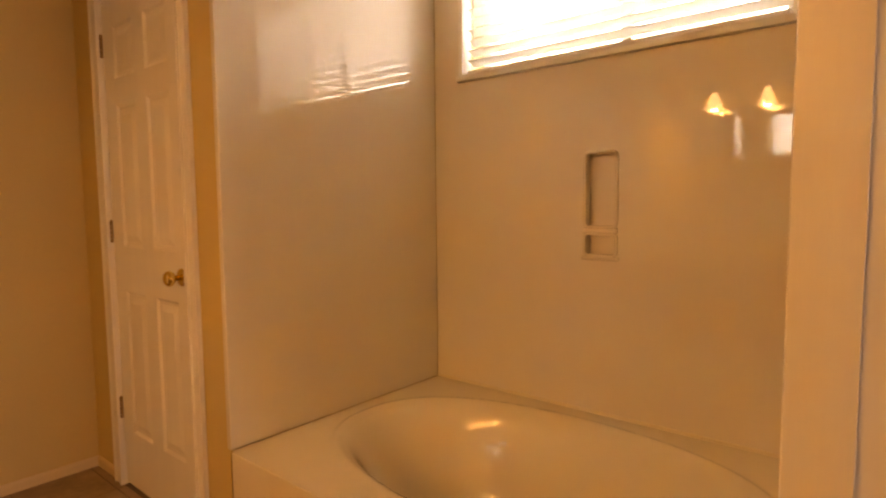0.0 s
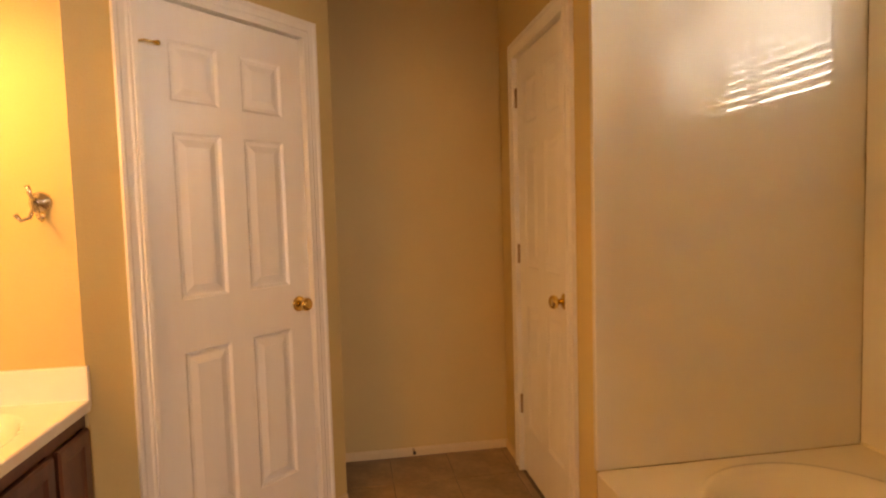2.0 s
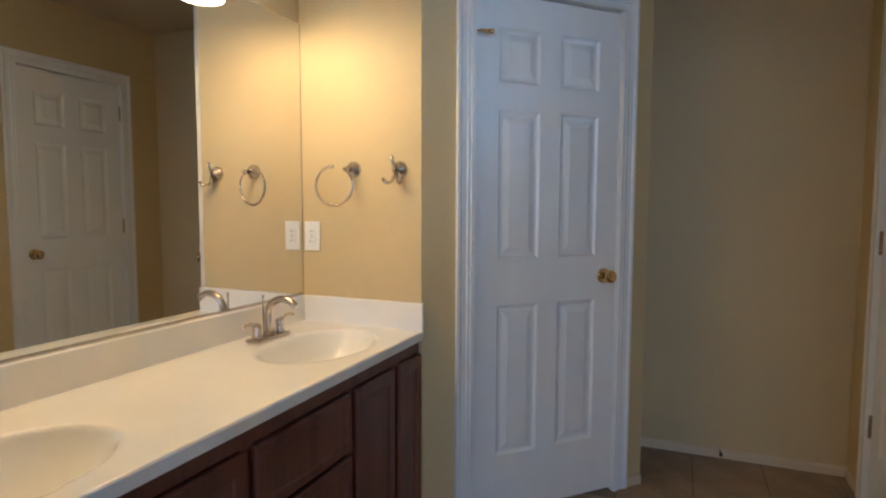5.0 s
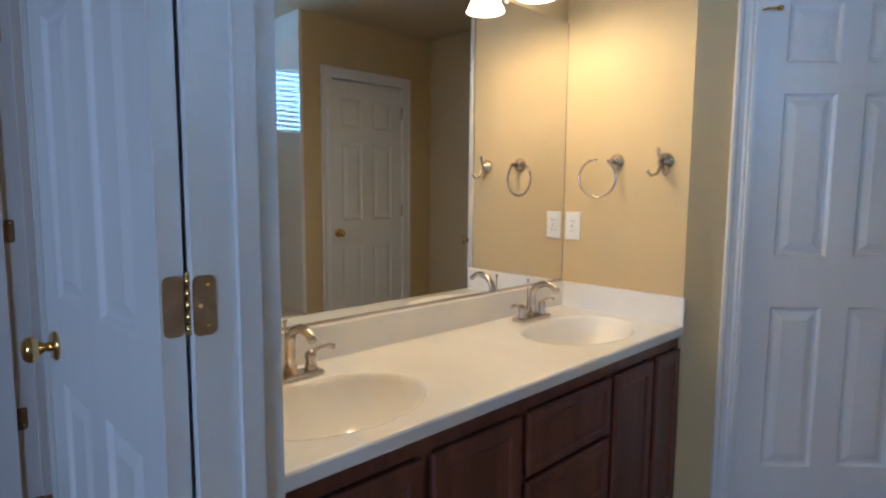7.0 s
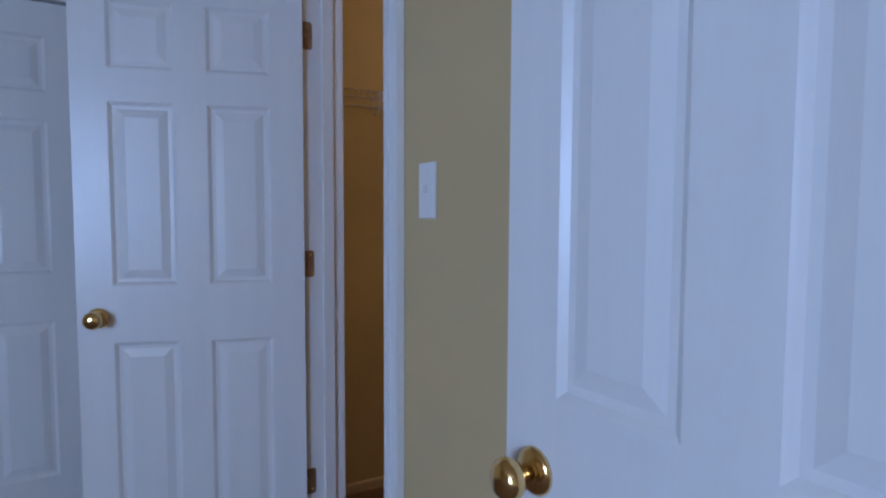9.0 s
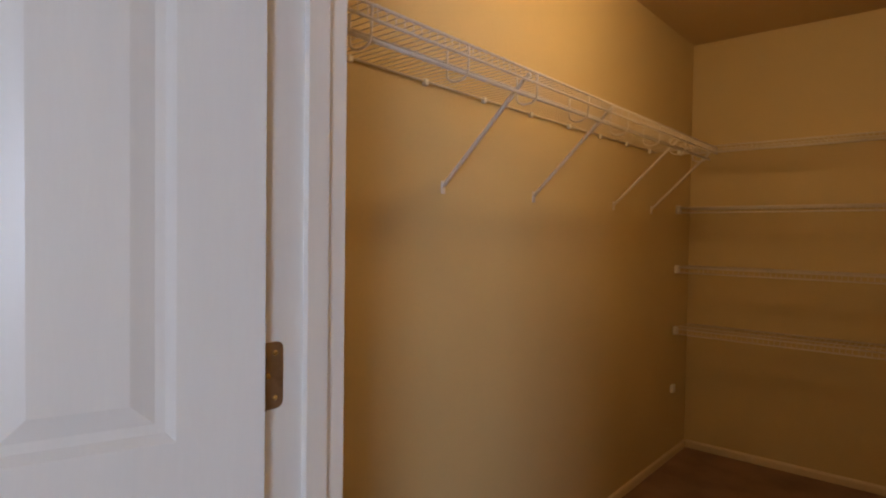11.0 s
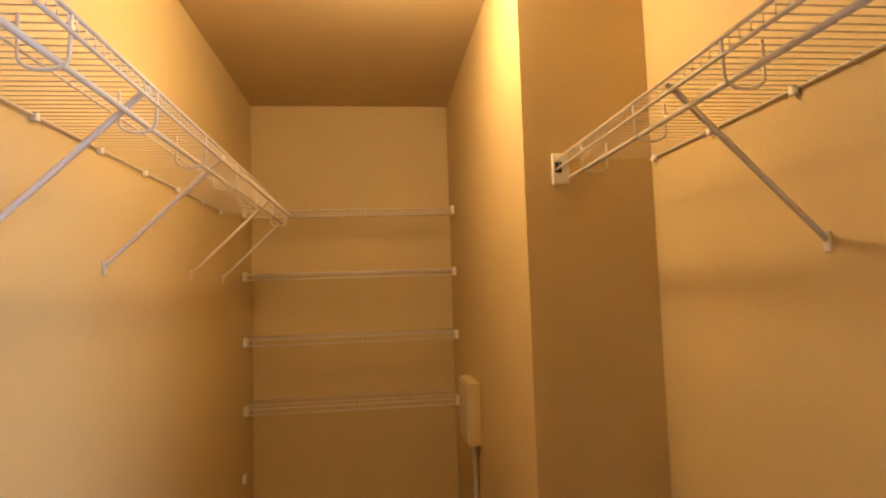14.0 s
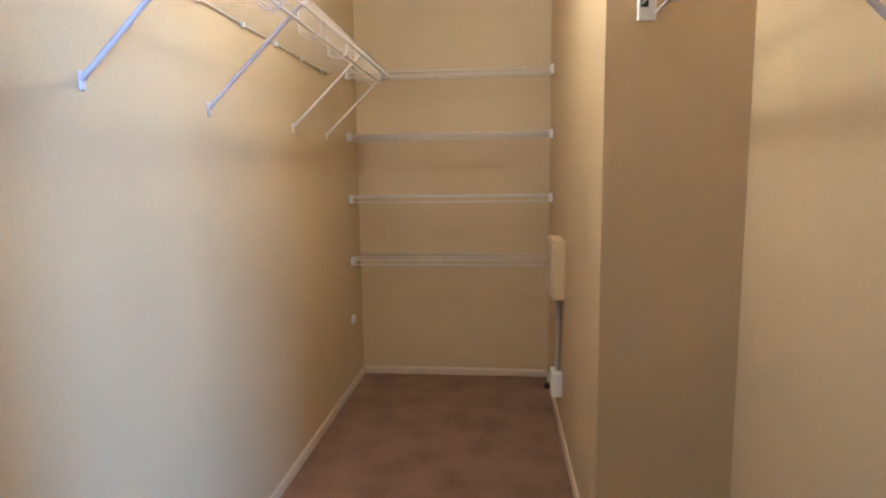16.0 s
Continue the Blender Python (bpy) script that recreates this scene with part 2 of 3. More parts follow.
# ---- trim ----
def casing(name, m, w, h, wide=0.055, label="white painted door casing with moulded profile"):
    """Moulded casing round an opening of width w from local x 0, facing local -y."""
    bm = bmesh.new()
    prof = ((0, 0), (0, -0.010), (wide * 0.18, -0.013), (wide * 0.3, -0.010), (wide * 0.65, -0.012), (wide * 0.8, -0.017), (wide, -0.017), (wide, 0))
    corners = ((0, 0, -1, 0), (0, h, -1, 1), (w, h, 1, 1), (w, 0, 1, 0))
    rings = [[bm.verts.new((x + sx * p, q, z + sz * p)) for p, q in prof] for x, z, sx, sz in corners]
    for A, B in zip(rings, rings[1:]):
        for i in range(len(prof)):
            j = (i + 1) % len(prof)
            bm.faces.new((A[i], A[j], B[j], B[i]))
    bm.faces.new(rings[0]), bm.faces.new(rings[-1])
    bmesh.ops.transform(bm, matrix=m, verts=bm.verts[:])
    return structure(name, bm, WHITE, label, "trim")


def jamb(name, m, w, h, depth):
    """Lining of an opening: local x 0..w, y 0..depth, with a stop bead."""
    bm = bmesh.new()
    e = 0.018
    for a in ((0, e, -0.020, depth + 0.003, 0, h - e), (w - e, w, -0.020, depth + 0.003, 0, h - e), (0, w, -0.020, depth + 0.003, h - e, h)):
        bx(bm, *a, m)
    for a in ((e, e + 0.011, 0.045, 0.08, 0, h - e), (w - e - 0.011, w - e, 0.045, 0.08, 0, h - e), (e + 0.011, w - e - 0.011, 0.045, 0.08, h - e - 0.011, h - e)):
        bx(bm, *a, m)
    return structure(name, bm, WHITE, "white painted door jamb with stop", "trim")


def rz(x, y, deg):
    return Matrix.Translation((x, y, 0)) @ Matrix.Rotation(radians(deg), 4, "Z")


jamb("jamb_bathroom", rz(BX0, 0, 0), BX1 - BX0, HEAD, T)
casing("trim_bathroom_outer", rz(BX0, -0.002, 0), BX1 - BX0, HEAD)
casing("trim_bathroom_inner", rz(BX1, T + 0.002, 180), 0.001 + BX1 - BX0, HEAD, 0.05)
jamb("jamb_closet", rz(CX0, 0, 0), CX1 - CX0, HEAD, T)
casing("trim_closet_outer", rz(CX0, -0.002, 0), CX1 - CX0, HEAD)
casing("trim_closet_inner", rz(CX1, T + 0.002, 180), CX1 - CX0, HEAD)
jamb("jamb_linen", D45 @ rz(LO, 0, 0), LW, HEAD, T)
casing("trim_linen", D45 @ rz(LO, -0.002, 0), LW, HEAD)
jamb("jamb_toilet", rz(TX, 2.60, -90), 0.69, HEAD, T)
casing("trim_toilet", rz(TX - 0.002, 2.60, -90), 0.69, HEAD)
jamb("jamb_side", rz(SL, -1.10, 90), 0.74, HEAD, T)
casing("trim_side", rz(SL + 0.002, -1.10, 90), 0.74, HEAD)


def baseboard(m, length):
    bm = bmesh.new()
    prof = ((0, 0), (0, -0.010), (0.032, -0.010), (0.039, -0.008), (0.045, -0.003), (0.045, 0))
    A, B = [[bm.verts.new((x, q, p)) for p, q in prof] for x in (0, length)]
    for i in range(len(prof)):
        j = (i + 1) % len(prof)
        bm.faces.new((A[i], A[j], B[j], B[i]))
    bm.faces.new(A), bm.faces.new(B)
    bmesh.ops.transform(bm, matrix=m, verts=bm.verts[:])
    structure("baseboard", bm, CREAM, "narrow cream painted baseboard", "baseboard")


baseboard(rz(0.42, BACK, 0), TX - 0.42)
baseboard(D45 @ rz(0.012, 0, 0), 0.12)
baseboard(D45 @ rz(LO + LW + 0.058, 0, 0), 0.085)
baseboard(rz(TX, 1.852, -90), 0.135)
baseboard(rz(TX, BACK - 0.012, -90), 0.19)
baseboard(rz(CL, T + 0.07, 90), CB - T - 0.08)
baseboard(rz(CL + 0.012, CB, 0), CR - CL - 0.024)
baseboard(rz(CR, CB - 0.002, -90), CB - CF)
baseboard(rz(CR, CF, 0), NX0 - CR - 0.012)
baseboard(rz(NX0, CF - 0.002, -90), CF - T - 0.02)
baseboard(rz(CX1 + 0.064, 0, 0), BX0 - CX1 - 0.13)


# ---- six-panel doors ----
def hinge_plate_mesh(x0, x1, y0, y1, z0, z1, r=0.009):
    """A thin plate across x with rounded corners."""
    bm = bmesh.new()
    cs = ((y1 - r, z1 - r, 0), (y0 + r, z1 - r, 90), (y0 + r, z0 + r, 180), (y1 - r, z0 + r, 270))
    ring = [(cy + r * math.cos(radians(q + 22.5 * k)), cz + r * math.sin(radians(q + 22.5 * k))) for cy, cz, q in cs for k in range(5)]
    A, B = [[bm.verts.new((x, y, z)) for y, z in ring] for x in (x0, x1)]
    bm.faces.new(A), bm.faces.new(B)
    for i in range(len(ring)):
        j = (i + 1) % len(ring)
        bm.faces.new((A[i], A[j], B[j], B[i]))
    return bm


def door(name, label, w, m, knob_z=0.93, flip=False, group="", pin=-1, knobs=(-1, 1), hz=(1.84, 1.09, 0.34)):
    """Local x from the hinge edge, y 0..0.035 through the leaf. pin: the side on which the hinge knuckles stand."""
    h, t, st = 2.025, 0.035, 0.105 if w > 0.65 else 0.098
    top = thing(name, label, "door", m, group)
    mid = (w - 0.095) / 2
    cols = ((st, mid), (w - mid, w - st))
    rows = ((0.25, 0.85), (1.03, 1.60), (1.70, 1.905))
    bm = bmesh.new()
    z0 = 0.012
    for a, b in ((0.002, st), (mid, w - mid), (w - st, w - 0.002)):
        bx(bm, a, b, 0, t, z0, h)
    for a, b in cols:
        for lo, hi in ((z0, 0.25), (0.85, 1.03), (1.60, 1.70), (1.905, h)):
            bx(bm, a, b, 0, t, lo, hi)
    part("leaf", bm, WHITE, top)
    for a, b in cols:
        for lo, hi in rows:
            bm = bmesh.new()
            for s in (0, 1):
                rings = []
                for inset, deep in ((0, 0), (0.004, 0.0025), (0.011, 0.008), (0.022, 0.0085), (0.045, 0.002), (0.048, 0.0012)):
                    y = deep if s == 0 else t - deep
                    rings.append([bm.verts.new((x, y, z)) for x, z in ((a + inset, lo + inset), (b - inset, lo + inset), (b - inset, hi - inset), (a + inset, hi - inset))])
                for A, B in zip(rings, rings[1:]):
                    for k in range(4):
                        bm.faces.new((A[k], A[(k + 1) % 4], B[(k + 1) % 4], B[k]))
                bm.faces.new(rings[-1])
            part("panel", bm, WHITE, top)
    for s in knobs:
        y = 0 if s < 0 else t
        km = Matrix.Translation((w - 0.062, y, knob_z)) @ Matrix.Rotation(radians(90 if s < 0 else -90), 4, "X")
        k = part("knob", lathe(bmesh.new(), ((0.010, 0.0), (0.010, 0.022), (0.014, 0.028), (0.023, 0.034), (0.0275, 0.043), (0.027, 0.052), (0.020, 0.060), (0.008, 0.063), (0.001, 0.0635)), km), BRASS, top, "polished brass knob")
        part("rosette", lathe(bmesh.new(), ((0.032, 0.0), (0.032, 0.004), (0.027, 0.008), (0.014, 0.010), (0.001, 0.0102)), km), BRASS, k)
    part("latch_plate", box(w - 0.0022, w - 0.0008, 0.006, 0.029, knob_z - 0.028, knob_z + 0.028), BRASS, top)
    y = -0.006 if pin < 0 else t + 0.006
    for z in hz:
        bm = bmesh.new()
        for k in range(5):
            tube(bm, ((-0.001, y, z - 0.0445 + k * 0.0178 + 0.0006), (-0.001, y, z - 0.0445 + (k + 1) * 0.0178 - 0.0006)), 0.0062, 10)
        tube(bm, ((-0.001, y, z + 0.0445), (-0.001, y, z + 0.050)), (0.0075, 0.004), 10)
        hinge = part("hinge", bm, BRASS if name == "bathroom_door" else BRONZE, top, "aged brass butt hinge")
        part("hinge_leaf", hinge_plate_mesh(-0.0006, 0.0016, 0.002 if pin < 0 else 0.004, 0.031 if pin < 0 else t - 0.002, z - 0.0445, z + 0.0445), BRONZE, hinge)
    return top


def jamb_leaf(x0, x1, y0, y1, z):
    """The half of a hinge that is let into the jamb, with its screws."""
    bm = hinge_plate_mesh(x0, x1, y0, y1, z - 0.0445, z + 0.0445)
    ob = thing("hinge_plate", "dark aged brass hinge leaf screwed to the jamb", "hinge", pose((x0 + x1) / 2, (y0 + y1) / 2, z))
    bmesh.ops.transform(bm, matrix=pose((x0 + x1) / 2, (y0 + y1) / 2, z).inverted(), verts=bm.verts[:])
    part("plate", bm, BRONZE, ob)
    for dz, dy in ((-0.03, 0.005), (0.0, -0.006), (0.03, 0.005)):
        part("screw", lathe(bmesh.new(), ((0.004, -0.0022), (0.004, 0.0022), (0.002, 0.0026)), pose(0, dy, dz, 0, 90, 0), 10), BRASS, ob)


# bathroom double doors, both folded back flat on the bedroom wall
door("bathroom_door", "white six-panel door folded open against the wall", 0.64, rz(BX0 + 0.002, -0.026, 180 + 3.0) @ rz(0, 0, 0), pin=-1, knob_z=0.925)
door("bathroom_door", "white six-panel door opened back beside the jamb", 0.64, rz(BX1 - 0.002, -0.061, -2.5), pin=1)
# closet door swung out into the bedroom
door("closet_door", "white six-panel closet door standing open", 0.69, rz(CX0 + 0.004, -0.012, 252) @ rz(0, 0, 0), pin=-1)
door("linen_door", "white six-panel door closed in the slanted wall", 0.675, D45 @ rz(LO + 0.02, 0.004, 0), pin=-1, knob_z=0.945)
door("toilet_room_door", "white six-panel door closed beside the tub", 0.65, rz(TX + 0.004, 2.58, -90), pin=-1, knob_z=0.943)
door("bedroom_side_door", "white six-panel door closed in the bedroom wall", 0.70, rz(SL - 0.004, -1.08, 90), pin=1, knobs=(-1,))
for z in (1.84, 1.09, 0.34):
    jamb_leaf(BX0 + 0.0178, BX0 + 0.0195, -0.021, 0.013, z)
    jamb_leaf(BX1 - 0.0195, BX1 - 0.0178, -0.021, 0.013, z)
    jamb_leaf(CX0 + 0.0178, CX0 + 0.0195, -0.021, 0.013, z)

# overhead latch at the linen door's upper hinge
stop = thing("hinge_door_stop", "small brass door stop on the linen door's top hinge", "door stop", D45 @ rz(LO + 0.018, -0.006, 0))
part("arm", tube(bmesh.new(), ((0, 0, 1.872), (0.02, -0.012, 1.876), (0.055, -0.014, 1.876)), 0.004), BRASS, stop)
part("bumper", lathe(bmesh.new(), ((0.008, -0.006), (0.009, 0.0), (0.008, 0.008)), pose(0.06, -0.014, 1.876, 0, 90, 0), 12), BRASS, stop)
# wall door stop on the back wall's baseboard
ds = thing("baseboard_door_stop", "small dark spring door stop on the baseboard", "door stop", pose(0.965, BACK - 0.010, 0.04))
part("spring", tube(bmesh.new(), ((0, 0, 0), (0, -0.05, 0.0)), 0.005), BRONZE, ds)
part("tip", lathe(bmesh.new(), ((0.008, 0), (0.008, 0.012), (0.005, 0.015)), pose(0, -0.05, 0, 90), 10), DARK, ds)


# ---- vanity ----
VF, VZ = -0.123, 0.759
cab = thing("vanity_cabinet", "dark cherry wood double vanity cabinet under a white top", "cabinet")
bm = bmesh.new()
bx(bm, MX + 0.003, VF - 0.075, T + 0.003, END - 0.003, 0, 0.10)
bx(bm, MX + 0.003, VF - 0.018, T + 0.003, END - 0.003, 0.10, 0.62)
part("body", bm, CHERRY, cab)
bm = bmesh.new()
edges = (T + 0.003, 0.455, 0.785, 1.215, 1.485, END - 0.003)
for y in edges:
    bx(bm, VF - 0.0178, VF, max(y - 0.022, T + 0.003), min(y + 0.022, END - 0.003), 0.10, VZ - 0.006)
for a, b in zip(edges, edges[1:]):
    bx(bm, VF - 0.0178, VF, a + 0.022, b - 0.022, VZ - 0.055, VZ - 0.006)
    bx(bm, VF - 0.0178, VF, a + 0.022, b - 0.022, 0.10, 0.135)
part("face_frame", bm, CHERRY, cab)


def front(name, y0, y1, z0, z1):
    """A cabinet front with a routed edge and a sunk field."""
    bm = bmesh.new()
    x = VF
    rings = []
    for inset, out in ((0, 0.001), (0, 0.012), (0.006, 0.018), (0.040, 0.018), (0.046, 0.012), (0.052, 0.011)):
        if z1 - z0 < 0.2 and inset > 0.02:
            inset = inset - 0.012
        rings.append([bm.verts.new((x + out, y, z)) for y, z in ((y0 + inset, z0 + inset), (y1 - inset, z0 + inset), (y1 - inset, z1 - inset), (y0 + inset, z1 - inset))])
    for A, B in zip(rings, rings[1:]):
        for k in range(4):
            bm.faces.new((A[k], A[(k + 1) % 4], B[(k + 1) % 4], B[k]))
    bm.faces.new(rings[-1]), bm.faces.new(rings[0][::-1])
    part(name, bm, CHERRY, cab)


for a, b in ((T + 0.02, 0.442), (0.468, 0.772), (1.228, 1.472), (1.498, END - 0.016)):
    front("cabinet_door", a, b, 0.125, 0.70)
for lo, hi in ((0.125, 0.315), (0.33, 0.515), (0.53, 0.70)):
    front("drawer_front", 0.798, 1.202, lo, hi)

# counter with two bowls moulded into it
BOWLS = ((0.37, 0.235, 0.165), (1.36, 0.235, 0.165))
CXF = -0.100


def bowl_depth(x, y):
    z = 0.0
    for cy, ry, rx in BOWLS:
        r = math.hypot((x + 0.325) / rx, (y - cy) / ry)
        if r < 1:
            z = -0.125 * min(1.0, (1 - r * r) * 1.15) ** 0.75
    return z


counter = thing("countertop", "white cultured marble top with two moulded oval bowls", "countertop")
bm = bmesh.new()
NX, NY = 66, 190
x0, x1, y0, y1, ct = MX + 0.022, CXF, T + 0.003, END - 0.022, VZ + 0.025
grid = [[bm.verts.new((x0 + (x1 - x0) * i / NX, y0 + (y1 - y0) * j / NY, ct + bowl_depth(x0 + (x1 - x0) * i / NX, y0 + (y1 - y0) * j / NY))) for j in range(NY + 1)] for i in range(NX + 1)]
for i in range(NX):
    for j in range(NY):
        bm.faces.new((grid[i][j], grid[i + 1][j], grid[i + 1][j + 1], grid[i][j + 1])).smooth = True
low = [bm.verts.new((x1 + 0.003, y0, ct - 0.004)), bm.verts.new((x1 + 0.003, y1, ct - 0.004))]
lo2 = [bm.verts.new((x1 + 0.003, y0, VZ - 0.006)), bm.verts.new((x1 + 0.003, y1, VZ - 0.006))]
lo3 = [bm.verts.new((x1 - 0.03, y0, VZ - 0.006)), bm.verts.new((x1 - 0.03, y1, VZ - 0.006))]
bm.faces.new([grid[NX][j] for j in range(NY + 1)] + [low[1], low[0]])
for A, B in ((low, lo2), (lo2, lo3)):
    bm.faces.new((A[0], A[1], B[1], B[0]))
part("deck", bm, MARBLE, counter)
part("backsplash", box(MX + 0.002, MX + 0.0218, T + 0.003, END - 0.003, VZ, 0.884, bevel=0.004), MARBLE, counter)
part("side_splash", box(MX + 0.0222, CXF, END - 0.0218, END - 0.002, VZ, 0.884, bevel=0.004), MARBLE, counter)
for cy, ry, rx in BOWLS:
    part("drain", lathe(bmesh.new(), ((0.024, 0), (0.024, 0.003), (0.018, 0.004), (0.016, 0.001), (0.001, 0.001)), pose(-0.335, cy, ct - 0.1245)), NICKEL, counter, "brushed nickel drain")


def faucet(m):
    f = thing("faucet", "brushed nickel centerset faucet with two levers", "faucet", m, "vanity faucets")
    bm = box(-0.028, 0.028, -0.085, 0.085, 0, 0.014, bevel=0.006, seg=3)
    part("base", bm, NICKEL, f)
    arc = [(0.0, 0, 0.012), (0.0, 0, 0.06)] + [(0.062 - 0.062 * math.cos(a), 0, 0.085 + 0.055 * math.sin(a)) for a in [radians(k) for k in range(0, 156, 13)]]
    rad = [0.019, 0.015] + [0.0135 - 0.0025 * k / 11 for k in range(12)]
    part("spout", tube(bmesh.new(), arc, rad, 14), NICKEL, f)
    part("lift_rod", tube(bmesh.new(), ((-0.022, 0, 0.012), (-0.022, 0, 0.135), (-0.022, 0, 0.148)), (0.003, 0.003, 0.006)), NICKEL, f)
    for s in (-1, 1):
        h = part("handle", lathe(bmesh.new(), ((0.020, 0.012), (0.017, 0.02), (0.013, 0.034), (0.016, 0.048), (0.014, 0.058), (0.006, 0.064), (0.001, 0.065)), pose(0, s * 0.058, 0), 16), NICKEL, f)
        part("lever", tube(bmesh.new(), ((0, s * 0.058, 0.056), (0.002, s * 0.085, 0.066), (0.004, s * 0.108, 0.068), (0.005, s * 0.125, 0.062)), (0.007, 0.0065, 0.006, 0.0075), 10), NICKEL, h)
    return f


first = faucet(pose(-0.530, 0.37, ct))
copy_thing(first, pose(-0.530, 1.36, ct))

# mirror with clips
mir = thing("wall_mirror_glass", "large frameless wall mirror above the vanity", "mirror")
part("glass", box(MX + 0.001, MX + 0.006, T + 0.004, END - 0.004, 0.892, 1.930), MIRROR, mir)
part("bottom_channel", box(MX + 0.0005, MX + 0.009, T + 0.004, END - 0.004, 0.885, 0.8915), NICKEL, mir, "thin metal bottom channel")
part("edge", box(MX + 0.0005, MX + 0.007, END - 0.0036, END - 0.001, 0.892, 1.930), NICKEL, mir)
for y in (0.5, 1.3):
    part("clip", box(MX + 0.001, MX + 0.010, y - 0.008, y + 0.008, 1.921, 1.940, bevel=0.002), PLASTIC, mir)

# vanity light: a bar with three bell shades
lt = thing("vanity_light", "brushed nickel vanity light bar with three lit bell shades", "wall lamp")
part("backplate", box(MX + 0.001, MX + 0.025, 0.46, 1.42, 2.05, 2.14, bevel=0.008), NICKEL, lt)
for y in LAMPS:
    part("arm", tube(bmesh.new(), ((MX + 0.02, y, 2.085), (-0.55, y, 2.095), (-0.515, y, 2.085), (-0.51, y, 2.04)), 0.008), NICKEL, lt)
    bm = bmesh.new()
    lathe(bm, ((0.022, 2.045), (0.026, 2.03), (0.040, 1.995), (0.052, 1.955), (0.068, 1.92), (0.072, 1.91), (0.069, 1.911), (0.049, 1.955), (0.037, 1.995), (0.020, 2.025)), pose(-0.51, y, 0.01), 24)
    sh = part("shade", bm, SHADE, lt, "glowing frosted glass bell shade")


# ---- vanity wall fittings ----
def ring_holder():
    r = thing("towel_ring", "brushed nickel towel ring on the vanity's end wall", "towel ring", pose(-0.393, END, 1.370))
    part("rosette", lathe(bmesh.new(), ((0.030, 0), (0.030, 0.006), (0.024, 0.012), (0.016, 0.016), (0.012, 0.026), (0.001, 0.027)), pose(0, 0, 0, 90)), NICKEL, r)
    part("post", tube(bmesh.new(), ((0, -0.02, 0), (0, -0.055, 0.0), (-0.004, -0.062, -0.002)), (0.010, 0.008, 0.010), 12), NICKEL, r)
    c, q = (-0.045, -0.066, -0.062), 0.072
    pts = [(c[0] + q * math.cos(a), c[1] + 0.012 * math.cos(a), c[2] + q * math.sin(a)) for a in [radians(52 - k * 9) for k in range(36)]]
    part("ring", tube(bmesh.new(), pts, 0.0048, 8), NICKEL, r)
    for p in (pts[0], pts[-1]):
        part("finial", lathe(bmesh.new(), ((0.001, -0.008), (0.007, -0.004), (0.008, 0), (0.007, 0.004), (0.001, 0.008)), pose(*p), 12), NICKEL, r)


ring_holder()
hk = thing("robe_hook", "brushed nickel double robe hook on the end wall", "robe hook", pose(-0.200, END, 1.367))
part("rosette", lathe(bmesh.new(), ((0.030, 0), (0.030, 0.006), (0.024, 0.012), (0.016, 0.016), (0.012, 0.030), (0.001, 0.031)), pose(0, 0, 0, 90)), NICKEL, hk)
part("upper_prong", tube(bmesh.new(), ((0, -0.025, 0), (-0.004, -0.045, 0.018), (-0.006, -0.055, 0.045)), (0.008, 0.006, 0.007), 10), NICKEL, hk)
for s in (-1, 1):
    part("prong", tube(bmesh.new(), ((0, -0.028, -0.005), (s * 0.012, -0.042, -0.045), (s * 0.026, -0.058, -0.052), (s * 0.036, -0.066, -0.034)), (0.007, 0.0055, 0.005, 0.007), 10), NICKEL, hk)


def plate(name, label, m, outlet=True):
    p = thing(name, label, "switch plate", m)
    part("cover", box(-0.035, 0.035, -0.0065, 0, -0.0575, 0.0575, bevel=0.003), PLASTIC, p)
    if outlet:
        part("insert", box(-0.0165, 0.0165, -0.009, -0.0066, -0.0335, 0.0335, bevel=0.0015, seg=1), PLASTIC, p)
        for z in (-0.020, 0.020):
            for x in (-0.006, 0.006):
                part("slot", box(x - 0.0012, x + 0.0012, -0.0094, -0.0085, z - 0.004, z + 0.004), DARK, p)
        for z in (-0.004, 0.004):
            part("button", box(-0.006, 0.006, -0.0105, -0.0091, z - 0.0028, z + 0.0028), GREY, p)
    else:
        part("toggle", box(-0.005, 0.005, -0.018, -0.0066, -0.004, 0.012, bevel=0.002), PLASTIC, p)
    return p


plate("outlet_plate", "white plastic outlet plate beside the mirror", pose(-0.581, END, 1.116))
plate("light_switch", "white light switch plate beside the closet doorway", pose(-1.156, 0, 1.307), False)

# ---- bathtub ----
tub = thing("bathtub", "almond acrylic garden tub with an oval basin", "bathtub")
TZ = 0.395
tx0, tx1, ty0, ty1 = TX, WX - 0.062, T + 0.012, TY - 0.014
tcx, tcy, trx, trY = (tx0 + tx1) / 2 + 0.01, (ty0 + ty1) / 2, 0.40, 0.68
bm = bmesh.new()
N, M = 76, 150


def basin(x, y):
    r = (abs((x - tcx) / trx) ** 2.3 + abs((y - tcy) / trY) ** 2.3) ** (1 / 2.3)
    if r >= 1.06:
        return TZ
    if r >= 1.0:
        return TZ + 0.008 * math.sin((1.06 - r) / 0.06 * math.pi)
    q = min(1.0, (1 - r) / 0.42)
    return TZ - 0.34 * q * q * (3 - 2 * q)


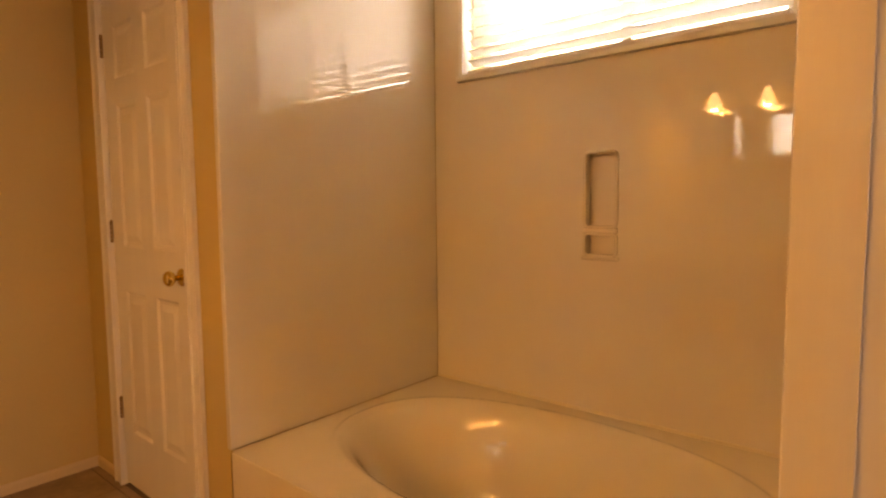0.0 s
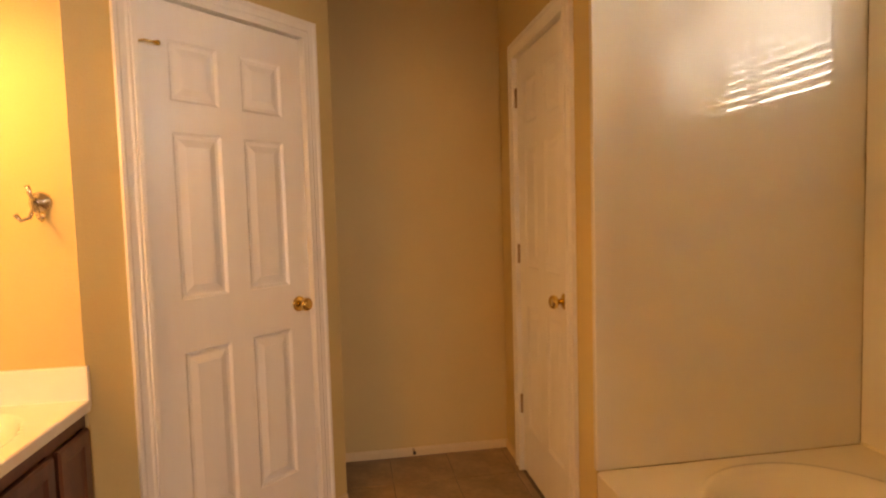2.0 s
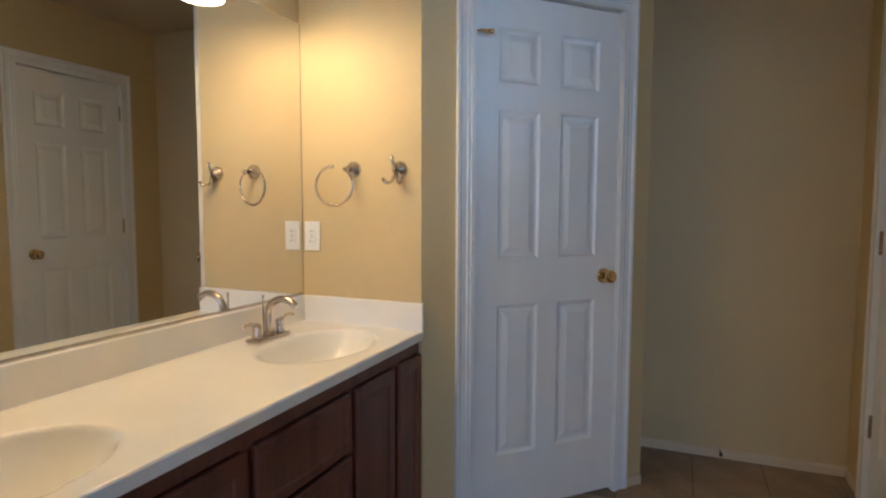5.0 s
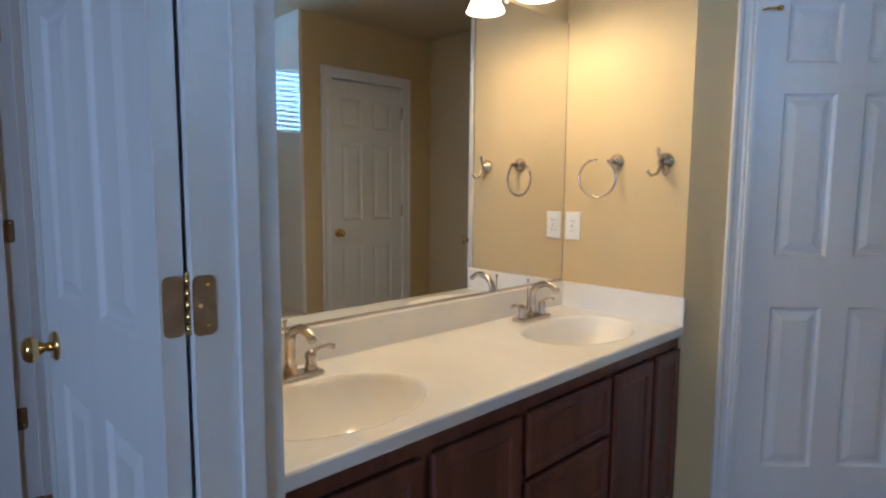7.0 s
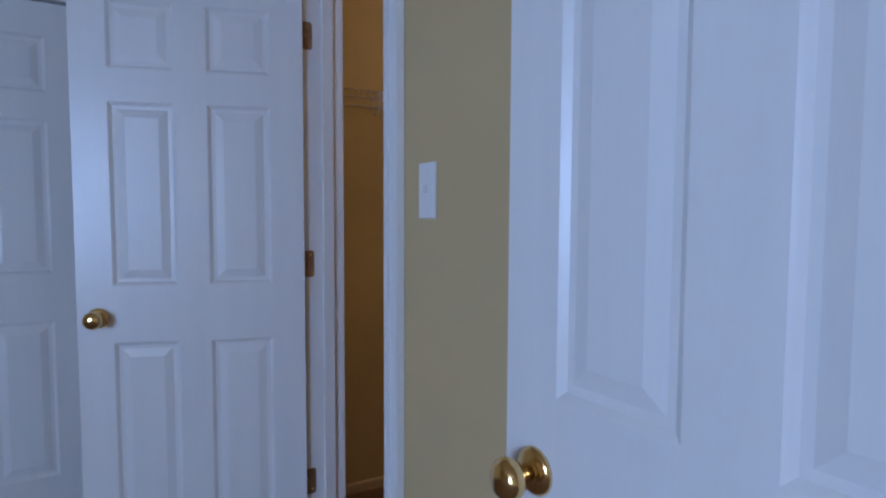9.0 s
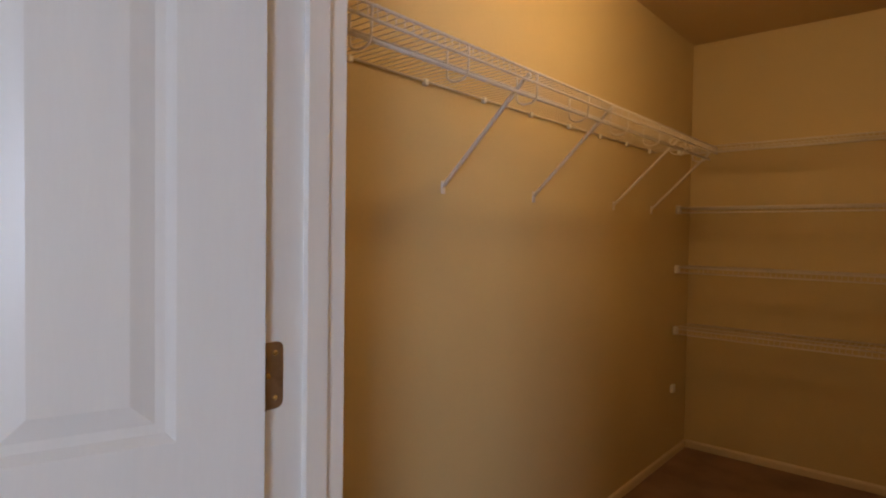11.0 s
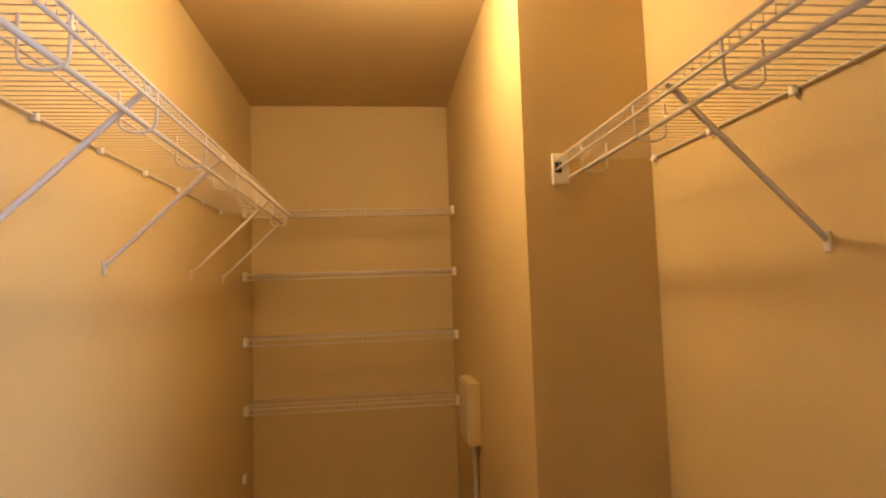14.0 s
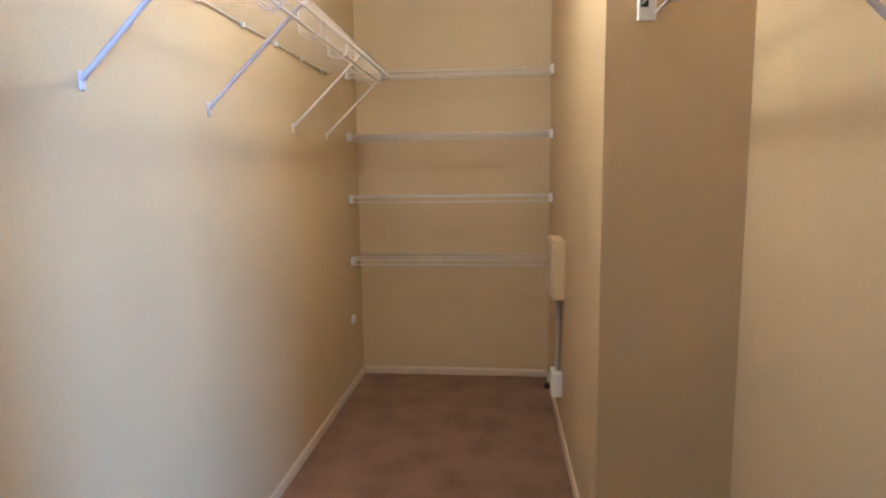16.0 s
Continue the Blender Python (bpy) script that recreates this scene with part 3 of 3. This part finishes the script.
g = [[bm.verts.new((tx0 + (tx1 - tx0) * i / N, ty0 + (ty1 - ty0) * j / M, basin(tx0 + (tx1 - tx0) * i / N, ty0 + (ty1 - ty0) * j / M))) for j in range(M + 1)] for i in range(N + 1)]
for i in range(N):
    for j in range(M):
        bm.faces.new((g[i][j], g[i + 1][j], g[i + 1][j + 1], g[i][j + 1])).smooth = True
part("basin", bm, TUBMAT, tub)
part("apron", box(tx0 - 0.004, tx0 + 0.02, ty0, ty1, 0, TZ - 0.004, bevel=0.003), TUBMAT, tub)
part("overflow", lathe(bmesh.new(), ((0.035, 0), (0.035, 0.006), (0.028, 0.012), (0.001, 0.013)), pose(tcx, ty0 + 0.09, TZ - 0.12, -65)), NICKEL, tub)
part("ledge_bead", box(tx1 - 0.004, tx1 + 0.002, ty0, ty1, TZ - 0.002, TZ + 0.012, bevel=0.003), TUBMAT, tub)

# acrylic surround: end panel, window panel with the moulded soap niche
PX = WX - 0.06
sur = thing("tub_surround", "glossy white acrylic tub surround with a moulded soap niche", "tub surround")
part("end_panel", box(TX - 0.004, WX - 0.061, TY - 0.012, TY + 0.0118, TZ + 0.001, H - 0.002, bevel=0.003), SURROUND, sur)
ny0, ny1, nz0, nz1, nz2, nz3 = 0.839, 0.963, 0.995, 1.078, 1.102, 1.375
bm = bmesh.new()
S0, S1 = T + 0.012, TY - 0.0125
bx(bm, PX, WX - 0.001, S0, ny0, TZ + 0.001, WZ0 - 0.03), bx(bm, PX, WX - 0.001, ny1, S1, TZ + 0.001, WZ0 - 0.03)
bx(bm, PX, WX - 0.001, ny0, ny1, TZ + 0.001, nz0), bx(bm, PX, WX - 0.001, ny0, ny1, nz1, nz2), bx(bm, PX, WX - 0.001, ny0, ny1, nz3, WZ0 - 0.03)
bx(bm, PX, WX - 0.001, S0, WY0 - 0.02, WZ0 - 0.03, H - 0.002), bx(bm, PX, WX - 0.001, WY1 + 0.02, S1, WZ0 - 0.03, H - 0.002)
bx(bm, PX, WX - 0.001, WY0 - 0.02, WY1 + 0.02, WZ1 + 0.02, H - 0.002)
part("window_panel", bm, SURROUND, sur)
for a, b in ((nz0, nz1), (nz2, nz3)):
    part("niche_back", box(WX - 0.018, WX - 0.0012, ny0, ny1, a, b), SURROUND, sur)
    bm = bmesh.new()
    rr = 0.018
    cs = ((ny0 + rr, a + rr, 180), (ny1 - rr, a + rr, 270), (ny1 - rr, b - rr, 0), (ny0 + rr, b - rr, 90))
    pts = [(PX - 0.001, cy + rr * math.cos(radians(q + k * 22.5)), cz + rr * math.sin(radians(q + k * 22.5))) for cy, cz, q in cs for k in range(5)]
    tube(bm, pts, 0.0065, 8, True)
    part("niche_rim", bm, SURROUND, sur)
part("soap_ledge", box(PX - 0.018, PX + 0.03, ny0 - 0.006, ny1 + 0.006, nz1 + 0.002, nz2 - 0.002, bevel=0.006), SURROUND, sur)
part("drip_lip", box(PX - 0.012, PX + 0.02, ny0 - 0.012, ny1 + 0.012, nz0 - 0.016, nz0 - 0.002, bevel=0.005), SURROUND, sur)

# ---- window with blind ----
win = tagged(thing("window_1", "high white vinyl slider window with a lowered blind", "window"), kind="structure")
fx = WX + 0.095
bm = bmesh.new()
for a in ((WY0, WY0 + 0.04, WZ0, WZ1), (WY1 - 0.04, WY1, WZ0, WZ1), (WY0 + 0.04, WY1 - 0.04, WZ0, WZ0 + 0.04), (WY0 + 0.04, WY1 - 0.04, WZ1 - 0.04, WZ1)):
    bx(bm, fx, fx + 0.05, *a)
part("window_frame", bm, WHITE, win)
part("mullion", box(fx + 0.004, fx + 0.046, 0.86, 0.90, WZ0 + 0.04, WZ1 - 0.04), WHITE, win)
bm = bmesh.new()
for a in ((WY0 - 0.02, WY0 - 0.0005, WZ0 - 0.028, WZ1 + 0.02), (WY1 + 0.0005, WY1 + 0.02, WZ0 - 0.028, WZ1 + 0.02), (WY0, WY1, WZ1, WZ1 + 0.02)):
    bx(bm, PX - 0.004, WX + 0.001, *a)
part("window_trim", bm, WHITE, win)
part("window_sill", box(PX - 0.016, fx, WY0 - 0.025, WY1 + 0.025, WZ0 - 0.028, WZ0 - 0.002, bevel=0.004), WHITE, win)
GLASS = bpy.data.materials.new("window glass")
GLASS.use_nodes = True
gb = GLASS.node_tree.nodes["Principled BSDF"]
gb.inputs["Transmission Weight"].default_value, gb.inputs["Roughness"].default_value, gb.inputs["IOR"].default_value = 1.0, 0.0, 1.45
for a, b in ((WY0 + 0.04, 0.86), (0.90, WY1 - 0.04)):
    p = part("pane", box(fx + 0.022, fx + 0.027, a, b, WZ0 + 0.04, WZ1 - 0.04), GLASS, win)
    p.visible_shadow = False
blind = thing("window_blind", "white two-inch slat blind lowered with open slats", "blind")
by = WX - 0.015
part("head_rail", box(by - 0.03, by + 0.03, WY0 + 0.008, WY1 - 0.008, WZ1 - 0.05, WZ1 - 0.004, bevel=0.003), SLAT, blind)
part("bottom_rail", box(by - 0.026, by + 0.026, WY0 + 0.01, WY1 - 0.01, WZ0 + 0.006, WZ0 + 0.022, bevel=0.004), SLAT, blind)
sm = None
for k in range(12):
    z = WZ0 + 0.055 + k * 0.0425
    if sm is None:
        bm = bmesh.new()
        P = [(-0.025, 0.0), (-0.012, 0.003), (0, 0.004), (0.012, 0.003), (0.025, 0.0)]
        rings = [[bm.verts.new((x, y, zz + dz)) for x, zz in P for dz in (0,)] + [bm.verts.new((x, y, zz - 0.0028)) for x, zz in reversed(P)] for y in (WY0 + 0.01, WY1 - 0.01)]
        for i in range(10):
            bm.faces.new((rings[0][i], rings[0][(i + 1) % 10], rings[1][(i + 1) % 10], rings[1][i]))
        bm.faces.new(rings[0]), bm.faces.new(rings[1])
        sm = mesh("slat", bm, SLAT)
    s = new("slat", sm)
    s.parent = blind
    s.matrix_local = pose(by, 0, z, 0, 24, 0)
for y in (WY0 + 0.12, 0.80, WY1 - 0.09):
    bm = bmesh.new()
    for dx in (-0.024, 0.024):
        tube(bm, ((by + dx, y, WZ0 + 0.02), (by + dx, y, WZ1 - 0.05)), 0.0012, 5)
    part("ladder_cord", bm, SLAT, blind)
part("tilt_wand", tube(bmesh.new(), ((by - 0.035, WY1 - 0.05, WZ1 - 0.06), (by - 0.035, WY1 - 0.05, WZ0 + 0.13)), 0.004), PLASTIC, blind)

# bedroom window frame
bw = tagged(thing("window_2", "wide white bedroom window", "window"), kind="structure")
bm = bmesh.new()
for a in ((0.70, 0.75, 0.65, 2.2), (2.15, 2.20, 0.65, 2.2), (1.425, 1.475, 0.65, 2.2), (0.75, 2.15, 0.65, 0.70), (0.75, 2.15, 2.15, 2.2)):
    bx(bm, a[0], a[1], -4.1, -4.04, a[2], a[3])
part("window_frame", bm, WHITE, bw)


# ---- closet wire shelving ----
def wire_shelf(name, label, m, length, depth, supports=(), ends=(), hang=True, wall_clips=True, spacing=0.0254):
    """Local x along the wall, y out from the wall (0..depth), z 0 at the deck."""
    s = thing(name, label, "wire shelf", m, "closet shelves")
    bm = bmesh.new()
    n = int(length / spacing)
    for k in range(n + 1):
        x = 0.004 + k * (length - 0.008) / n
        tube(bm, ((x, 0.004, 0.003), (x, depth, 0.003), (x, depth + 0.002, -0.028)), 0.0013, 4)
    tagged(part("wire_deck", bm, WIRE, s), kind="stuff")
    for nm, y, z, r in (("back_rail", 0.006, -0.001, 0.0032), ("middle_rail", depth * 0.55, -0.001, 0.0026), ("front_rail", depth, -0.001, 0.0035), ("lip_rail", depth + 0.003, -0.030, 0.0035)):
        part(nm, tube(bmesh.new(), ((0, y, z), (length, y, z)), r, 8), WIRE, s)
    if hang:
        part("hanging_rod", tube(bmesh.new(), ((0, depth - 0.035, -0.055), (length, depth - 0.035, -0.055)), 0.0055, 8), WIRE, s)
        k = 0.15
        while k < length:
            pts = [(k, depth, 0.0)] + [(k, depth - 0.035 + 0.033 * math.cos(a), -0.055 - 0.02 * math.sin(a) - 0.006) for a in [radians(q) for q in range(0, 181, 20)]] + [(k, depth - 0.068, -0.002)]
            part("rod_hook", tube(bmesh.new(), pts, 0.0028, 6), WIRE, s)
            k += 0.305
    if wall_clips:
        k = 0.1
        while k < length:
            part("wall_clip", box(k - 0.008, k + 0.008, 0.0005, 0.014, -0.014, 0.006, bevel=0.002, seg=1), PLASTIC, s)
            k += 0.285
    for x in supports:
        br = part("bracket", tube(bmesh.new(), ((x, depth + 0.004, -0.012), (x, depth - 0.02, -0.03), (x, 0.02, -0.285), (x, 0.004, -0.302)), 0.0062, 6), WIRE, s)
        part("bracket_foot", box(x - 0.009, x + 0.009, 0.0005, 0.006, -0.325, -0.285, bevel=0.002, seg=1), WIRE, br)
    for x in ends:
        e = part("end_bracket", box(x - (0.008 if x > 0.1 else 0), x + (0.008 if x < 0.1 else 0), depth - 0.035, depth + 0.016, -0.075, 0.018, bevel=0.003, seg=1), PLASTIC, s)
        part("slot", box(x - 0.009 if x > 0.1 else x + 0.0075, x - 0.0075 if x > 0.1 else x + 0.009, depth - 0.012, depth + 0.008, -0.04, -0.008), DARK, e)
    return s


SZ = 1.729
wire_shelf("wire_shelf", "white wire shelf with hanging rod along the closet wall", Matrix.Translation((CL, 2.62, SZ)) @ Matrix.Rotation(radians(-90), 4, "Z"), 2.48, 0.305, supports=(1.72, 1.204, 0.51, 0.05))
wire_shelf("wire_shelf", "short white wire shelf with hanging rod beside the doorway", Matrix.Translation((NX0, 0.18, SZ - 0.02)) @ Matrix.Rotation(radians(90), 4, "Z"), CF - 0.18, 0.295, supports=(0.62,), ends=(CF - 0.18,))
back_len = CR - CL - 0.012
for z in (1.788, 1.452, 1.110, 0.757):
    b = wire_shelf("wire_shelf", "white wire shelf across the closet's back wall", Matrix.Translation((CR - 0.006, CB, z)) @ Matrix.Rotation(radians(180), 4, "Z"), back_len, 0.255, hang=False, wall_clips=False)
    for x in (0.0, back_len):
        part("end_clip", box(x - (0.02 if x else -0.001), x + (0.02 if not x else -0.001), 0.225, 0.267, -0.035, 0.012, bevel=0.003, seg=1), PLASTIC, b)
clip = tagged(part("shelf_clip", box(CL + 0.0005, CL + 0.018, 2.92, 2.96, 0.385, 0.43, bevel=0.003, seg=1), PLASTIC), "lone white plastic shelf clip on the closet wall", "clip")

# wiring boxes low on the closet wall
wm = rz(CR, 2.46, -90)
pb = thing("wiring_box", "tan-painted wiring box with a cream lid on the closet wall", "electrical box", wm)
part("body", box(-0.13, 0.13, -0.055, -0.0005, 0.66, 0.93, bevel=0.005), PAINT, pb)
part("lid", box(-0.122, 0.122, -0.062, -0.0552, 0.668, 0.922, bevel=0.003), CREAM, pb)
part("conduit", tube(bmesh.new(), ((0.02, -0.018, 0.66), (0.02, -0.018, 0.30)), 0.011), GREY, pb)
ob2 = thing("surface_outlet", "white surface-mounted outlet box near the floor", "outlet", wm)
part("box", box(-0.035, 0.075, -0.05, -0.0005, 0.185, 0.30, bevel=0.004), PLASTIC, ob2)
part("socket", box(0.0, 0.04, -0.053, -0.0502, 0.205, 0.28, bevel=0.002), PLASTIC, ob2)
part("plug", box(0.008, 0.034, -0.08, -0.0532, 0.21, 0.235, bevel=0.004), DARK, ob2)

# closet ceiling lamp
cl = thing("ceiling_lamp", "round closet ceiling lamp with glowing frosted dome", "ceiling lamp", pose(-1.75, 1.42, H))
part("base", lathe(bmesh.new(), ((0.10, 0), (0.10, -0.02), (0.09, -0.028), (0.001, -0.028))), NICKEL, cl)
dm = part("dome", lathe(bmesh.new(), ((0.088, -0.0285), (0.086, -0.05), (0.07, -0.08), (0.04, -0.10), (0.001, -0.106))), DOME, cl, "glowing frosted glass dome")
dm.visible_shadow = False

# ---- bathroom floor tiles ----
tm = None
x = -0.08
while x < TX:
    y = T + 0.005
    while y < BACK - 0.02:
        w, d = min(0.302, TX - 0.006 - x), min(0.302, BACK - 0.003 - y)
        if w > 0.03 and d > 0.03 and not (x < 0.3 and y > 2.2):
            key = (round(w, 3), round(d, 3))
            if tm is None:
                tm = {}
            if key not in tm:
                tm[key] = mesh("tile", box(0, w, 0, d, -0.006, 0.0, bevel=0.002, seg=1), TILE)
            t = new("tile", tm[key])
            t.parent = floor
            t.location = (x, y, 0)
        y += 0.306
    x += 0.306
